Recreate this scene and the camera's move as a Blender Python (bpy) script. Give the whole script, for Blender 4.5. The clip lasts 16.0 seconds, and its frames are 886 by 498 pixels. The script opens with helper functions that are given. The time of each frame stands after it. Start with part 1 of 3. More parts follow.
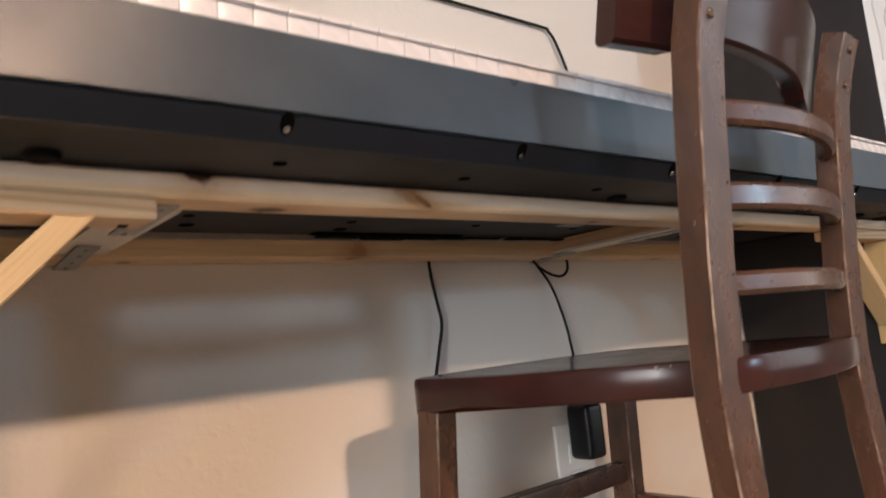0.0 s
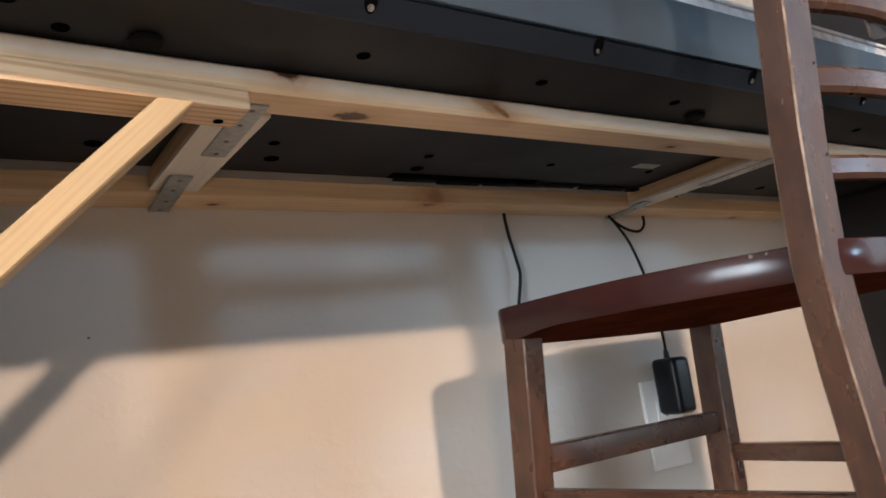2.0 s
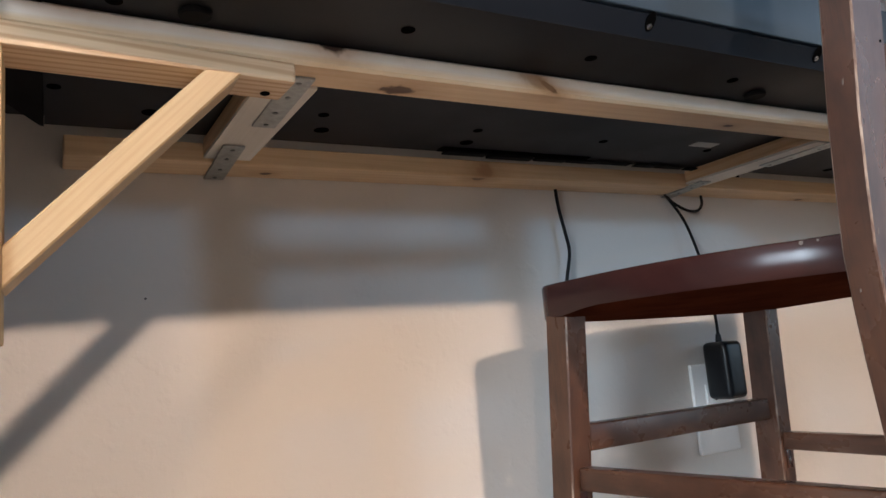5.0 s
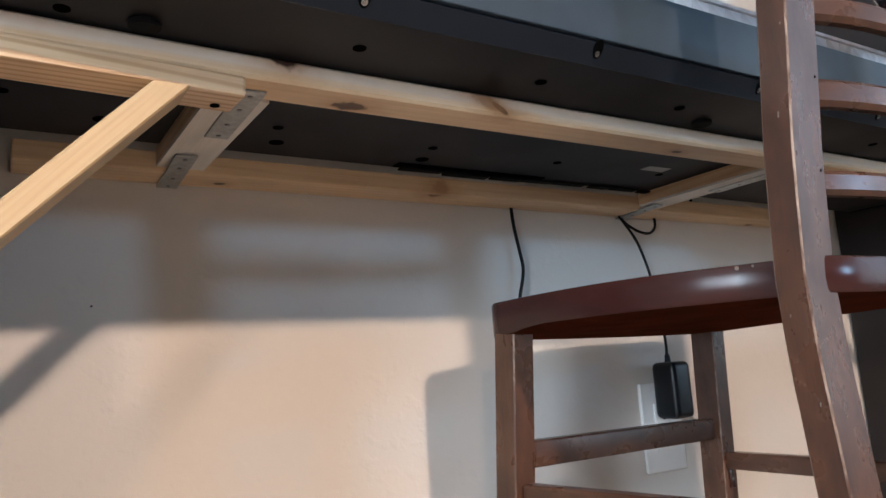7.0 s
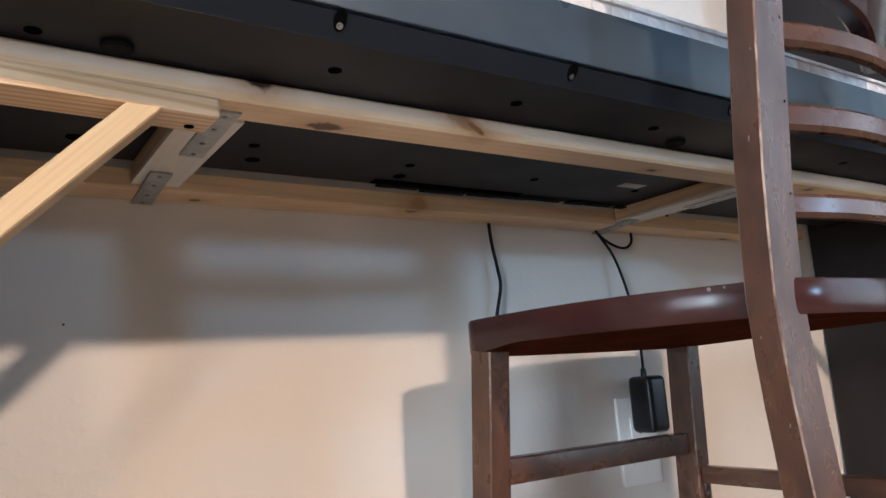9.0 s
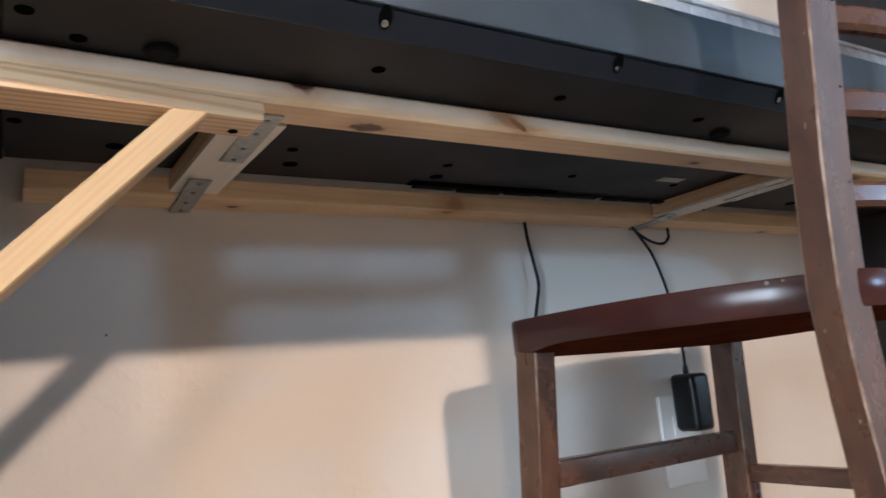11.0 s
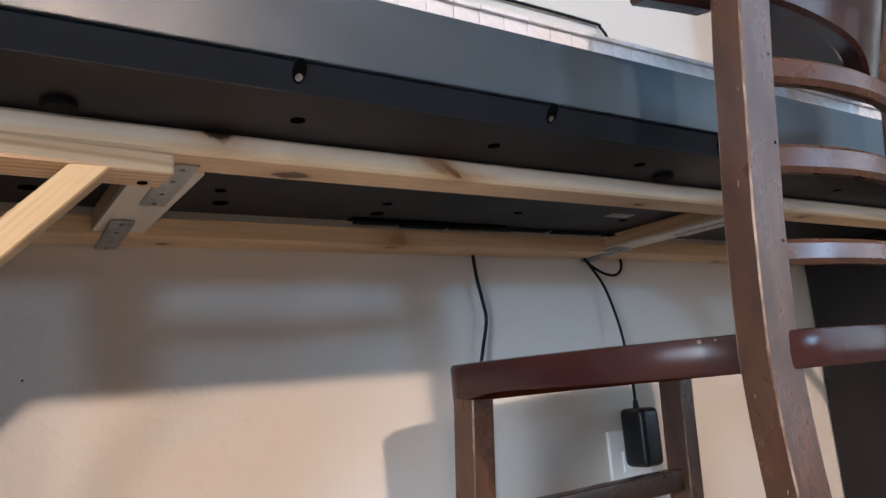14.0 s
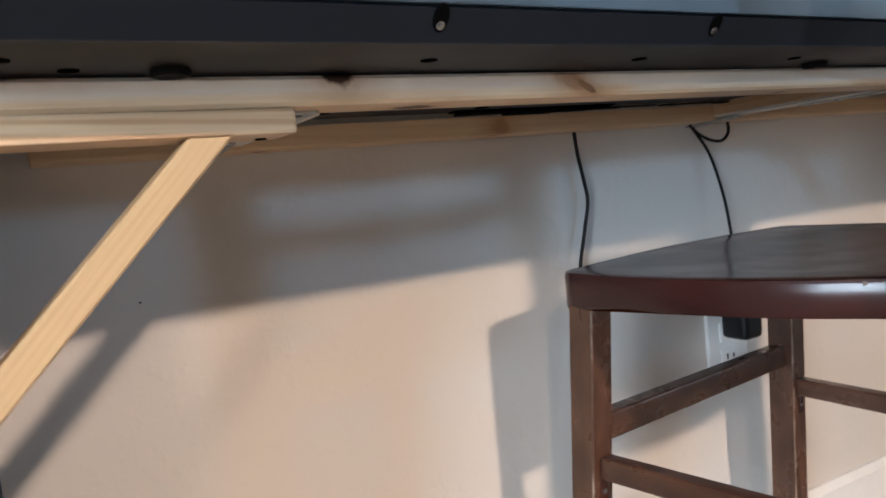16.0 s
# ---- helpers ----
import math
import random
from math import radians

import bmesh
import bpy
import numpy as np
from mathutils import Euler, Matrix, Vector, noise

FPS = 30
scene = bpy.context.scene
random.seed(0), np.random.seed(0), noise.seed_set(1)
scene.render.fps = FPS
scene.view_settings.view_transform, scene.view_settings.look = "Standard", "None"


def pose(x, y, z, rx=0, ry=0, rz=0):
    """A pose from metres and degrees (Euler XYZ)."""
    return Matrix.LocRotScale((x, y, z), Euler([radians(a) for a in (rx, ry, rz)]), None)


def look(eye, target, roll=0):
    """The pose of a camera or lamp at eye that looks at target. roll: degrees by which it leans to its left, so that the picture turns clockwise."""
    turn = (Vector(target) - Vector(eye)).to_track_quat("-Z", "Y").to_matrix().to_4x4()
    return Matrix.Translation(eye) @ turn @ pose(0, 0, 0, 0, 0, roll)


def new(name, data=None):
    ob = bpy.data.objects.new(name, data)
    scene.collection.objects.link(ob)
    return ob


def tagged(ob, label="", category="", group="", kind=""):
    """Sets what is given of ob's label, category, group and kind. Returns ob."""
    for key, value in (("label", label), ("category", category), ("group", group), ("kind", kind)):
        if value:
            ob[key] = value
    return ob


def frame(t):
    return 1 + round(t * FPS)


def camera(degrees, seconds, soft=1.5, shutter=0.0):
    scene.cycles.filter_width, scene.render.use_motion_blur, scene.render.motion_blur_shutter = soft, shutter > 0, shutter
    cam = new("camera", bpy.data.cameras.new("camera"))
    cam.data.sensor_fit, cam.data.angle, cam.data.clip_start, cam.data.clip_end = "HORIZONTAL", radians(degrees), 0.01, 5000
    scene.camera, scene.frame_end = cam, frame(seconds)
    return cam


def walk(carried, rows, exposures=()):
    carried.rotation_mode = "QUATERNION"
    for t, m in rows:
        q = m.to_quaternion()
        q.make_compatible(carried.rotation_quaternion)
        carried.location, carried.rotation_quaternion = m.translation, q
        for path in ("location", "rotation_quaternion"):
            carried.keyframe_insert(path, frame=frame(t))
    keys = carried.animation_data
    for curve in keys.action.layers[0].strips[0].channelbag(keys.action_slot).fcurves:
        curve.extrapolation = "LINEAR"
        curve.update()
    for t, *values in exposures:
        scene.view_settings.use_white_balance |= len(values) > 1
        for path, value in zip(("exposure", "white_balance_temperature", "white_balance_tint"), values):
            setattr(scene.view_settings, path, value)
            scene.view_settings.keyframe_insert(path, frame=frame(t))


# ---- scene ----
cam = camera(62.5, 16.0, soft=1.5, shutter=0.5)
PATH = [
    (0, (0.109, -0.784, 0.529), (1.348, 0.764, 0.788), -5.7),
    (0.5, (0.098, -0.752, 0.466), (1.303, 0.813, 0.778), -5.6),
    (1, (0.092, -0.736, 0.441), (1.259, 0.852, 0.782), -5.7),
    (1.5, (0.101, -0.749, 0.432), (1.243, 0.852, 0.796), -6.7),
    (2, (0.093, -0.757, 0.427), (1.192, 0.874, 0.79), -7.7),
    (2.5, (0.084, -0.756, 0.417), (1.093, 0.941, 0.735), -7.5),
    (3, (0.091, -0.761, 0.411), (1.049, 0.973, 0.692), -6.7),
    (5.5, (0.108, -0.771, 0.429), (1.073, 0.953, 0.743), -4.6),
    (6, (0.112, -0.775, 0.427), (1.099, 0.934, 0.75), -4.4),
    (6.5, (0.119, -0.781, 0.428), (1.127, 0.914, 0.759), -4.1),
    (7, (0.118, -0.784, 0.427), (1.145, 0.9, 0.763), -3.8),
    (7.5, (0.122, -0.787, 0.426), (1.164, 0.886, 0.767), -3.5),
    (8, (0.122, -0.79, 0.43), (1.179, 0.873, 0.776), -3.4),
    (10.5, (0.117, -0.78, 0.44), (1.19, 0.87, 0.798), -4.7),
    (11, (0.108, -0.768, 0.44), (1.133, 0.911, 0.8), -5.2),
    (11.5, (0.083, -0.75, 0.447), (1.053, 0.961, 0.811), -5.6),
    (12, (0.083, -0.747, 0.447), (1.028, 0.976, 0.82), -5.7),
    (12.5, (0.102, -0.757, 0.452), (1.065, 0.954, 0.834), -5.5),
    (13, (0.124, -0.773, 0.458), (1.13, 0.913, 0.842), -5.2),
    (13.5, (0.14, -0.78, 0.465), (1.195, 0.875, 0.85), -5.1),
    (14, (0.15, -0.778, 0.479), (1.232, 0.865, 0.841), -4.9),
    (14.5, (0.14, -0.773, 0.481), (1.224, 0.879, 0.791), -4.7),
    (15, (0.127, -0.766, 0.489), (1.188, 0.912, 0.735), -4.4),
    (15.5, (0.121, -0.757, 0.521), (1.118, 0.976, 0.581), -4.5),
    (16, (0.122, -0.717, 0.587), (1.07, 1.036, 0.429), -5.9),
]
# the picture's white balance drifts from warm to neutral
EXPOSURES = [(0.0, 0.40, 8000, 20), (1.0, 0.63, 7400, 15), (2.0, 0.63, 6930, 13), (3.0, 0.46, 6650, 12), (5.5, 0.58, 6450, 12), (8.0, 0.67, 6370, 12), (11.0, 0.67, 6350, 12), (12.0, 0.52, 6380, 12), (14.0, 0.56, 6370, 13), (16.0, 0.55, 6350, 11)]
walk(cam, [(t, look(eye, target, roll)) for t, eye, target, roll in PATH], EXPOSURES)

# ---- world, sun and lamps ----
world = bpy.data.worlds.new("world")
scene.world = world
world.use_nodes = True
wn = world.node_tree
sky = wn.nodes.new("ShaderNodeTexSky")
sky.sky_type, sky.sun_disc = "NISHITA", False
sky.sun_elevation, sky.sun_rotation = radians(35), radians(200)
wn.nodes["Background"].inputs[1].default_value = 0.1
wn.links.new(sky.outputs[0], wn.nodes["Background"].inputs[0])
scene.view_settings.exposure = 0.0


def lamp(name, kind, m, energy, color, **kw):
    data = bpy.data.lights.new(name, kind)
    data.energy, data.color = energy, color
    for k, v in kw.items():
        if k == "size":
            data.size = v
        elif k == "size_y":
            data.shape, data.size_y = "RECTANGLE", v
        elif k == "radius":
            data.shadow_soft_size = v
        elif k == "spot":
            data.spot_size, data.spot_blend = radians(v), 1.0
    ob = new(name, data)
    ob.matrix_world = m
    return ob


ROOM_W, ROOM_E, ROOM_S, CEIL = -3.2, 4.0, -5.2, 2.45
DOWNLIGHTS = [(x, -4.10, CEIL - 0.03) for x in (0.55, -1.55)]
for p, watts in zip(DOWNLIGHTS, (670, 295)):
    lamp("downlight_lamp", "SPOT", look(p, (p[0], -2.2, 0.0)), watts, (1.0, 0.775, 0.61), radius=0.11, spot=100)
# bright sky low outdoors, seen past the sill of the far window
lamp("window_light", "AREA", look((11.36, -14.28, 2.20), (0.4, 0.0, 0.56)), 980, (0.37, 0.67, 1.0), size=0.95, size_y=2.0)
# weak blue fill, added on the east side at an unseen opening
lamp("east_fill_light", "AREA", look((3.97, -2.4, 1.10), (0.8, -0.2, 0.5)), 11, (0.60, 0.81, 1.0), size=1.3, size_y=1.9)
lamp("side_window_light", "AREA", look((-3.17, -2.55, 1.20), (0.9, -0.2, 0.5)), 112, (0.70, 0.86, 1.0), size=0.9, size_y=1.3)

# ---- materials ----


class Mat:
    """A node material with a principled surface, and short calls to add nodes."""

    def __init__(self, name, color=(0.5, 0.5, 0.5), rough=0.5, metal=0.0, spec=0.5):
        self.m = bpy.data.materials.new(name)
        self.m.use_nodes = True
        self.t = self.m.node_tree
        self.p = self.t.nodes["Principled BSDF"]
        self.p.inputs["Base Color"].default_value = (*color, 1)
        self.p.inputs["Roughness"].default_value = rough
        self.p.inputs["Metallic"].default_value = metal
        self.p.inputs["Specular IOR Level"].default_value = spec

    def node(self, kind, **inputs):
        n = self.t.nodes.new(kind)
        for k, v in inputs.items():
            self.put(n.inputs[k.replace("_", " ")], v)
        return n

    def put(self, socket, v):
        if isinstance(v, bpy.types.NodeSocket):
            self.t.links.new(v, socket)
        else:
            socket.default_value = v

    def coords(self, kind="Object", scale=(1, 1, 1), shift=None):
        c = self.t.nodes.new("ShaderNodeTexCoord").outputs[kind]
        m = self.t.nodes.new("ShaderNodeMapping")
        self.t.links.new(c, m.inputs[0])
        m.inputs["Scale"].default_value = scale
        if shift is not None:
            self.t.links.new(shift, m.inputs["Location"])
        return m.outputs[0]

    def noise(self, vec, scale, detail=4, rough=0.55, distort=0.0):
        n = self.node("ShaderNodeTexNoise", Scale=scale, Detail=detail, Roughness=rough, Distortion=distort)
        self.t.links.new(vec, n.inputs["Vector"])
        return n.outputs["Fac"]

    def ramp(self, fac, *stops):
        r = self.t.nodes.new("ShaderNodeValToRGB")
        self.t.links.new(fac, r.inputs[0])
        e = r.color_ramp.elements
        while len(e) < len(stops):
            e.new(0.5)
        for el, (pos, col) in zip(e, stops):
            el.position = pos
            el.color = (*col, 1) if isinstance(col, tuple) else (col, col, col, 1)
        return r.outputs[0]

    def mix(self, fac, a, b, mode="MIX"):
        n = self.t.nodes.new("ShaderNodeMix")
        n.data_type, n.blend_type = "RGBA", mode
        self.put(n.inputs[0], fac)
        for s, v in ((n.inputs[6], a), (n.inputs[7], b)):
            self.put(s, (*v, 1) if isinstance(v, tuple) else v)
        return n.outputs[2]

    def math(self, op, a, b=0.0):
        n = self.t.nodes.new("ShaderNodeMath")
        n.operation = op
        self.put(n.inputs[0], a)
        self.put(n.inputs[1], b)
        return n.outputs[0]

    def bump(self, height, strength=0.2, distance=0.002):
        b = self.node("ShaderNodeBump", Strength=strength, Distance=distance)
        self.t.links.new(height, b.inputs["Height"])
        self.t.links.new(b.outputs[0], self.p.inputs["Normal"])

    def color(self, c):
        self.t.links.new(c, self.p.inputs["Base Color"])

    def rough(self, r):
        self.t.links.new(r, self.p.inputs["Roughness"])


def random_shift(m):
    """A shift of the grain that differs from piece to piece."""
    info = m.t.nodes.new("ShaderNodeObjectInfo")
    c = m.t.nodes.new("ShaderNodeCombineXYZ")
    for i, k in enumerate((7.0, 3.0, 5.0)):
        m.t.links.new(m.math("MULTIPLY", info.outputs["Random"], k), c.inputs[i])
    return c.outputs[0]


def timber(name, light, dark, ring=60.0, rough=0.5, knots=(), stripe=0.6, stain=0.35, bump=0.12, spec=0.4, fleck=0.22, gloss=0.10, pale=None):
    """Timber with its grain along the piece's own x, dark late-wood lines, an optional painted sheen and knots at given
    places of the world.
    """
    m = Mat(name, light, rough, spec=spec)
    sh = random_shift(m)
    long = m.coords(scale=(1.3, 40, 40), shift=sh)
    fine = m.coords(scale=(9, 420, 420), shift=sh)
    ringv = m.coords(scale=(0.035, 1, 1), shift=sh)
    w = m.node("ShaderNodeTexWave", Scale=ring, Distortion=2.2, Detail=2.0)
    w.inputs["Detail Scale"].default_value = 1.2
    w.bands_direction = "DIAGONAL"
    m.t.links.new(ringv, w.inputs["Vector"])
    lines = m.ramp(w.outputs["Fac"], (0.45, 0.0), (0.95, 1.0))
    broad = m.noise(long, 1.2, 3)
    grain = m.noise(fine, 1.0, 3)
    mid = tuple((a + b) / 2 for a, b in zip(light, dark))
    c = m.mix(m.math("MULTIPLY", lines, stripe), light, mid)
    c = m.mix(m.math("MULTIPLY", m.ramp(broad, (0.42, 0.0), (0.7, 1.0)), stain), c, dark)
    c = m.mix(m.math("MULTIPLY", m.ramp(grain, (0.45, 0.0), (0.75, 1.0)), fleck), c, dark)
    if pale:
        # window sheen painted in: paler above a height, on the face before a depth
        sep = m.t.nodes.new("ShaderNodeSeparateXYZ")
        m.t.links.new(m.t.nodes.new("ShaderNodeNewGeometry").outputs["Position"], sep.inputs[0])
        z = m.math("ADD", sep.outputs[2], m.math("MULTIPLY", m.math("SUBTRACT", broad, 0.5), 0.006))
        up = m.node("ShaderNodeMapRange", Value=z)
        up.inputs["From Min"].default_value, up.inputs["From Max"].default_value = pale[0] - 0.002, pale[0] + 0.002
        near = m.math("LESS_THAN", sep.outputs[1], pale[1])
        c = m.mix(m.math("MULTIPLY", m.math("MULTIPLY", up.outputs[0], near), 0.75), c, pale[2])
    if knots:
        pos = m.t.nodes.new("ShaderNodeNewGeometry").outputs["Position"]
        wob = m.noise(pos, 90, 2)
        for x, y, z, r, squash, lean, dark_core in knots:
            v = m.node("ShaderNodeVectorMath")
            v.operation = "SUBTRACT"
            m.t.links.new(pos, v.inputs[0])
            v.inputs[1].default_value = (x, y, z)
            q = m.t.nodes.new("ShaderNodeCombineXYZ")
            for k, axis in enumerate(((squash / r, 0, lean * squash / r), (0, 1 / r, 0), (0, 0, 1 / r))):
                dot = m.node("ShaderNodeVectorMath")
                dot.operation = "DOT_PRODUCT"
                m.t.links.new(v.outputs[0], dot.inputs[0])
                dot.inputs[1].default_value = axis
                m.t.links.new(dot.outputs["Value"], q.inputs[k])
            ln = m.node("ShaderNodeVectorMath")
            ln.operation = "LENGTH"
            m.t.links.new(q.outputs[0], ln.inputs[0])
            d = m.math("ADD", ln.outputs["Value"], m.math("MULTIPLY", m.math("SUBTRACT", wob, 0.5), 0.9))
            halo = m.ramp(m.math("MULTIPLY", d, 0.4), (0.15, 1.0), (0.42, 0.45), (1.0, 0.0))
            core = m.ramp(m.math("MULTIPLY", d, 0.4), (0.20, 1.0), (0.29, 0.0))
            c = m.mix(m.math("MULTIPLY", halo, 0.75), c, (0.42, 0.22, 0.10))
            c = m.mix(m.math("MULTIPLY", core, dark_core), c, (0.040, 0.016, 0.010))
    m.color(c)
    m.rough(m.ramp(grain, (0.2, rough - gloss * 0.8), (0.8, rough + gloss)))
    m.bump(m.math("ADD", m.math("MULTIPLY", lines, 0.5), grain), bump, 0.0006)
    return m.m


PINE = (0.70, 0.50, 0.31)
PINE_D = (0.43, 0.235, 0.10)
pine = timber("pine", PINE, PINE_D)
# the front rail's cool window sheen is painted into its upper front face
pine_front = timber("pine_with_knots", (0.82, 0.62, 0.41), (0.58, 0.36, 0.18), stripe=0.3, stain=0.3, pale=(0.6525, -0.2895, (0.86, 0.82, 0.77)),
                    knots=((0.487, -0.292, 0.6525, 0.0085, 1.2, 1.4, 0.9), (0.472, -0.292, 0.658, 0.0105, 0.6, 1.0, 0.15), (0.355, -0.266, 0.645, 0.0125, 0.6, 0, 0.85), (0.292, -0.291, 0.6665, 0.017, 1.0, 0, 1.0),
                           (0.735, -0.268, 0.645, 0.005, 0.5, 0, 0.9), (1.02, -0.275, 0.646, 0.008, 0.8, 0, 0.9), (0.115, -0.290, 0.668, 0.012, 0.5, 0, 0.9)))
pine_rear = timber("pine_rear", (0.74, 0.54, 0.34), (0.46, 0.26, 0.12), stripe=0.3,
                   knots=((0.563, -0.040, 0.6415, 0.0085, 0.6, 0, 0.9), (0.568, -0.051, 0.650, 0.014, 0.8, 0, 0.1), (1.20, -0.012, 0.6415, 0.007, 0.5, 0, 0.9), (0.31, -0.02, 0.6415, 0.006, 0.6, 0, 0.9)))
pine_grain = timber("pine_striped", (0.74, 0.55, 0.36), (0.36, 0.17, 0.07), ring=85, stripe=1.0, stain=0.25)
pine_brace = timber("pine_fine_grain", (0.49, 0.345, 0.19), (0.345, 0.195, 0.09), ring=150, stripe=0.4, stain=0.2)
pine_post = timber("pine_yellow", (0.48, 0.325, 0.16), (0.39, 0.235, 0.095), ring=40, stripe=0.3, stain=0.2)
pine_white = timber("whitewashed_pine", (0.66, 0.62, 0.56), (0.48, 0.42, 0.34), stripe=0.2, stain=0.2)
mahogany = timber("dark_stained_wood", (0.066, 0.021, 0.013), (0.034, 0.010, 0.007), ring=50, rough=0.24, stripe=0.3, stain=0.4, bump=0.0, spec=0.55, fleck=0.1, gloss=0.03)


def chair_wood(name, light, dark, rough):
    """Brown-stained wood, blotched where the stain took unevenly, with short dark pores along the piece's own x."""
    m = Mat(name, light, rough, spec=0.6)
    sh = random_shift(m)
    flow = m.noise(m.coords(scale=(5, 34, 34), shift=sh), 1.0, 5, 0.6, 0.8)
    blot = m.noise(m.coords(scale=(1, 1.6, 1.6), shift=sh), 17, 4, 0.6)
    pores = m.noise(m.coords(scale=(26, 520, 520), shift=sh), 1.0, 2)
    mid = tuple((a + b) / 2 for a, b in zip(light, dark))
    c = m.mix(m.ramp(flow, (0.36, 0.0), (0.64, 1.0)), mid, light)
    c = m.mix(m.math("MULTIPLY", m.ramp(blot, (0.45, 0.0), (0.75, 1.0)), 0.75), c, dark)
    c = m.mix(m.math("MULTIPLY", m.ramp(pores, (0.55, 0.0), (0.72, 1.0)), 0.35), c, dark)
    m.color(c)
    m.rough(m.ramp(blot, (0.3, rough - 0.07), (0.75, rough + 0.10)))
    m.bump(m.math("ADD", m.math("MULTIPLY", pores, -0.4), flow), 0.03, 0.0006)
    return m.m


mahogany_worn = chair_wood("worn_stained_wood", (0.108, 0.0475, 0.0275), (0.024, 0.0102, 0.0076), 0.29)


def plain(name, color, rough, metal=0.0, spec=0.5, var=0.12, scale=30.0, bump=0.0, bscale=200.0):
    """A plain surface with slight blotches, uneven gloss and, where asked for, fine relief."""
    m = Mat(name, color, rough, metal, spec)
    v = m.coords()
    n = m.noise(v, scale, 4)
    m.color(m.mix(m.ramp(n, (0.3, 0.0), (0.75, 1.0)), tuple(c * (1 - var) for c in color), tuple(min(1, c * (1 + var)) for c in color)))
    m.rough(m.ramp(m.noise(v, scale * 0.4, 3), (0.3, max(0.03, rough - 0.06)), (0.7, min(1, rough + 0.08))))
    if bump:
        m.bump(m.noise(v, bscale, 3), bump, 0.001)
    return m.m


def worn():
    """Varnish rubbed off along an edge, in broken streaks."""
    m = Mat("rubbed_edge", (0.1, 0.05, 0.03), 0.4)
    n = m.noise(m.coords(scale=(14, 60, 60)), 1.0, 5, 0.7)
    m.color(m.mix(m.ramp(n, (0.44, 0.0), (0.68, 1.0)), (0.075, 0.034, 0.022), (0.40, 0.31, 0.25)))
    return m.m


worn_edge = worn()


def varnished():
    """Dark red-brown varnish with cloudy stain, fine scratches and uneven gloss."""
    m = Mat("dark_varnish", (0.05, 0.016, 0.011), 0.2, spec=0.28)
    v = m.coords(scale=(1, 1, 3))
    cloud = m.noise(v, 9, 4)
    c = m.mix(m.ramp(cloud, (0.35, 0.0), (0.7, 1.0)), (0.031, 0.0112, 0.0104), (0.044, 0.0155, 0.0134))
    scuff = m.ramp(m.noise(m.coords(scale=(30, 30, 90)), 1.0, 5, 0.7), (0.62, 0.0), (0.72, 1.0))
    m.color(m.mix(m.math("MULTIPLY", scuff, 0.05), c, (0.16, 0.09, 0.06)))
    m.rough(m.ramp(m.noise(v, 22, 4), (0.3, 0.15), (0.75, 0.25)))
    m.bump(m.noise(m.coords(), 160, 3), 0.012, 0.0006)
    return m.m


chip_mat = plain("bare_wood_chip", (0.16, 0.125, 0.105), 0.7)
varnish = varnished()
raw_underside = plain("raw_underside", (0.064, 0.018, 0.010), 0.8, spec=0.0, var=0.3, scale=18)


def wall_paint():
    """Pale beige paint on a rolled, slightly knobbly plaster."""
    m = Mat("wall_paint", (0.62, 0.575, 0.53), 0.52, spec=0.4)
    v = m.coords()
    big = m.noise(v, 1.6, 3)
    m.color(m.mix(m.ramp(big, (0.3, 0.0), (0.7, 1.0)), (0.60, 0.555, 0.51), (0.64, 0.595, 0.55)))
    a = m.noise(v, 55, 3, 0.5)
    b = m.noise(v, 210, 2, 0.5)
    blobs = m.ramp(a, (0.50, 0.0), (0.68, 1.0))
    m.bump(m.math("ADD", blobs, m.math("MULTIPLY", b, 0.5)), 0.15, 0.0016)
    return m.m


wall_mat = wall_paint()
dim_paint = plain("taupe_paint", (0.30, 0.275, 0.25), 0.6, var=0.06, scale=2.0, bump=0.1)
white_paint = plain("white_paint", (0.80, 0.78, 0.75), 0.45, var=0.03)
ceiling_mat = plain("ceiling_paint", (0.78, 0.76, 0.72), 0.8, var=0.03, bump=0.2)
carpet = plain("carpet", (0.26, 0.225, 0.19), 0.95, var=0.2, scale=400, bump=0.8, bscale=900)
piano_face = plain("satin_black_front", (0.032, 0.047, 0.064), 0.33, var=0.12, spec=0.38, bump=0.02, bscale=900)
piano_edge = plain("matt_black_edge", (0.0066, 0.0092, 0.0140), 0.45, spec=0.2, var=0.1)
piano_bottom = plain("black_painted_underside", (0.0094, 0.0097, 0.0125), 0.5, spec=0.19, var=0.2, scale=14, bump=0.05, bscale=700)
rubber = plain("black_rubber", (0.006, 0.006, 0.0065), 0.7, spec=0.1)
hole_dark = plain("dark_recess", (0.003, 0.003, 0.003), 0.9, spec=0.0)
key_white = plain("white_key_plastic", (0.62, 0.60, 0.615), 0.25, var=0.03)
key_black = plain("black_key_plastic", (0.012, 0.012, 0.013), 0.35)
zinc = plain("zinc_plate", (0.40, 0.41, 0.40), 0.48, metal=0.8, var=0.2, scale=120, bump=0.05, bscale=500)
dull_screw = plain("dull_screw", (0.22, 0.225, 0.22), 0.45, metal=0.9)
steel = plain("bright_screw", (0.42, 0.43, 0.45), 0.24, metal=1.0)
brass = plain("dark_bolt", (0.10, 0.065, 0.045), 0.35, metal=0.4)
black_plastic = plain("black_plastic", (0.005, 0.006, 0.008), 0.34, spec=0.35)
cable_mat = plain("black_cable", (0.006, 0.006, 0.006), 0.6, spec=0.2)
plate_white = plain("white_plastic", (0.80, 0.79, 0.77), 0.35, var=0.02)
sticker = plain("pale_sticker", (0.36, 0.36, 0.35), 0.5)
dark_board = plain("dark_laminate", (0.019, 0.017, 0.0185), 0.5, spec=0.3, var=0.25, scale=9, bump=0.05)
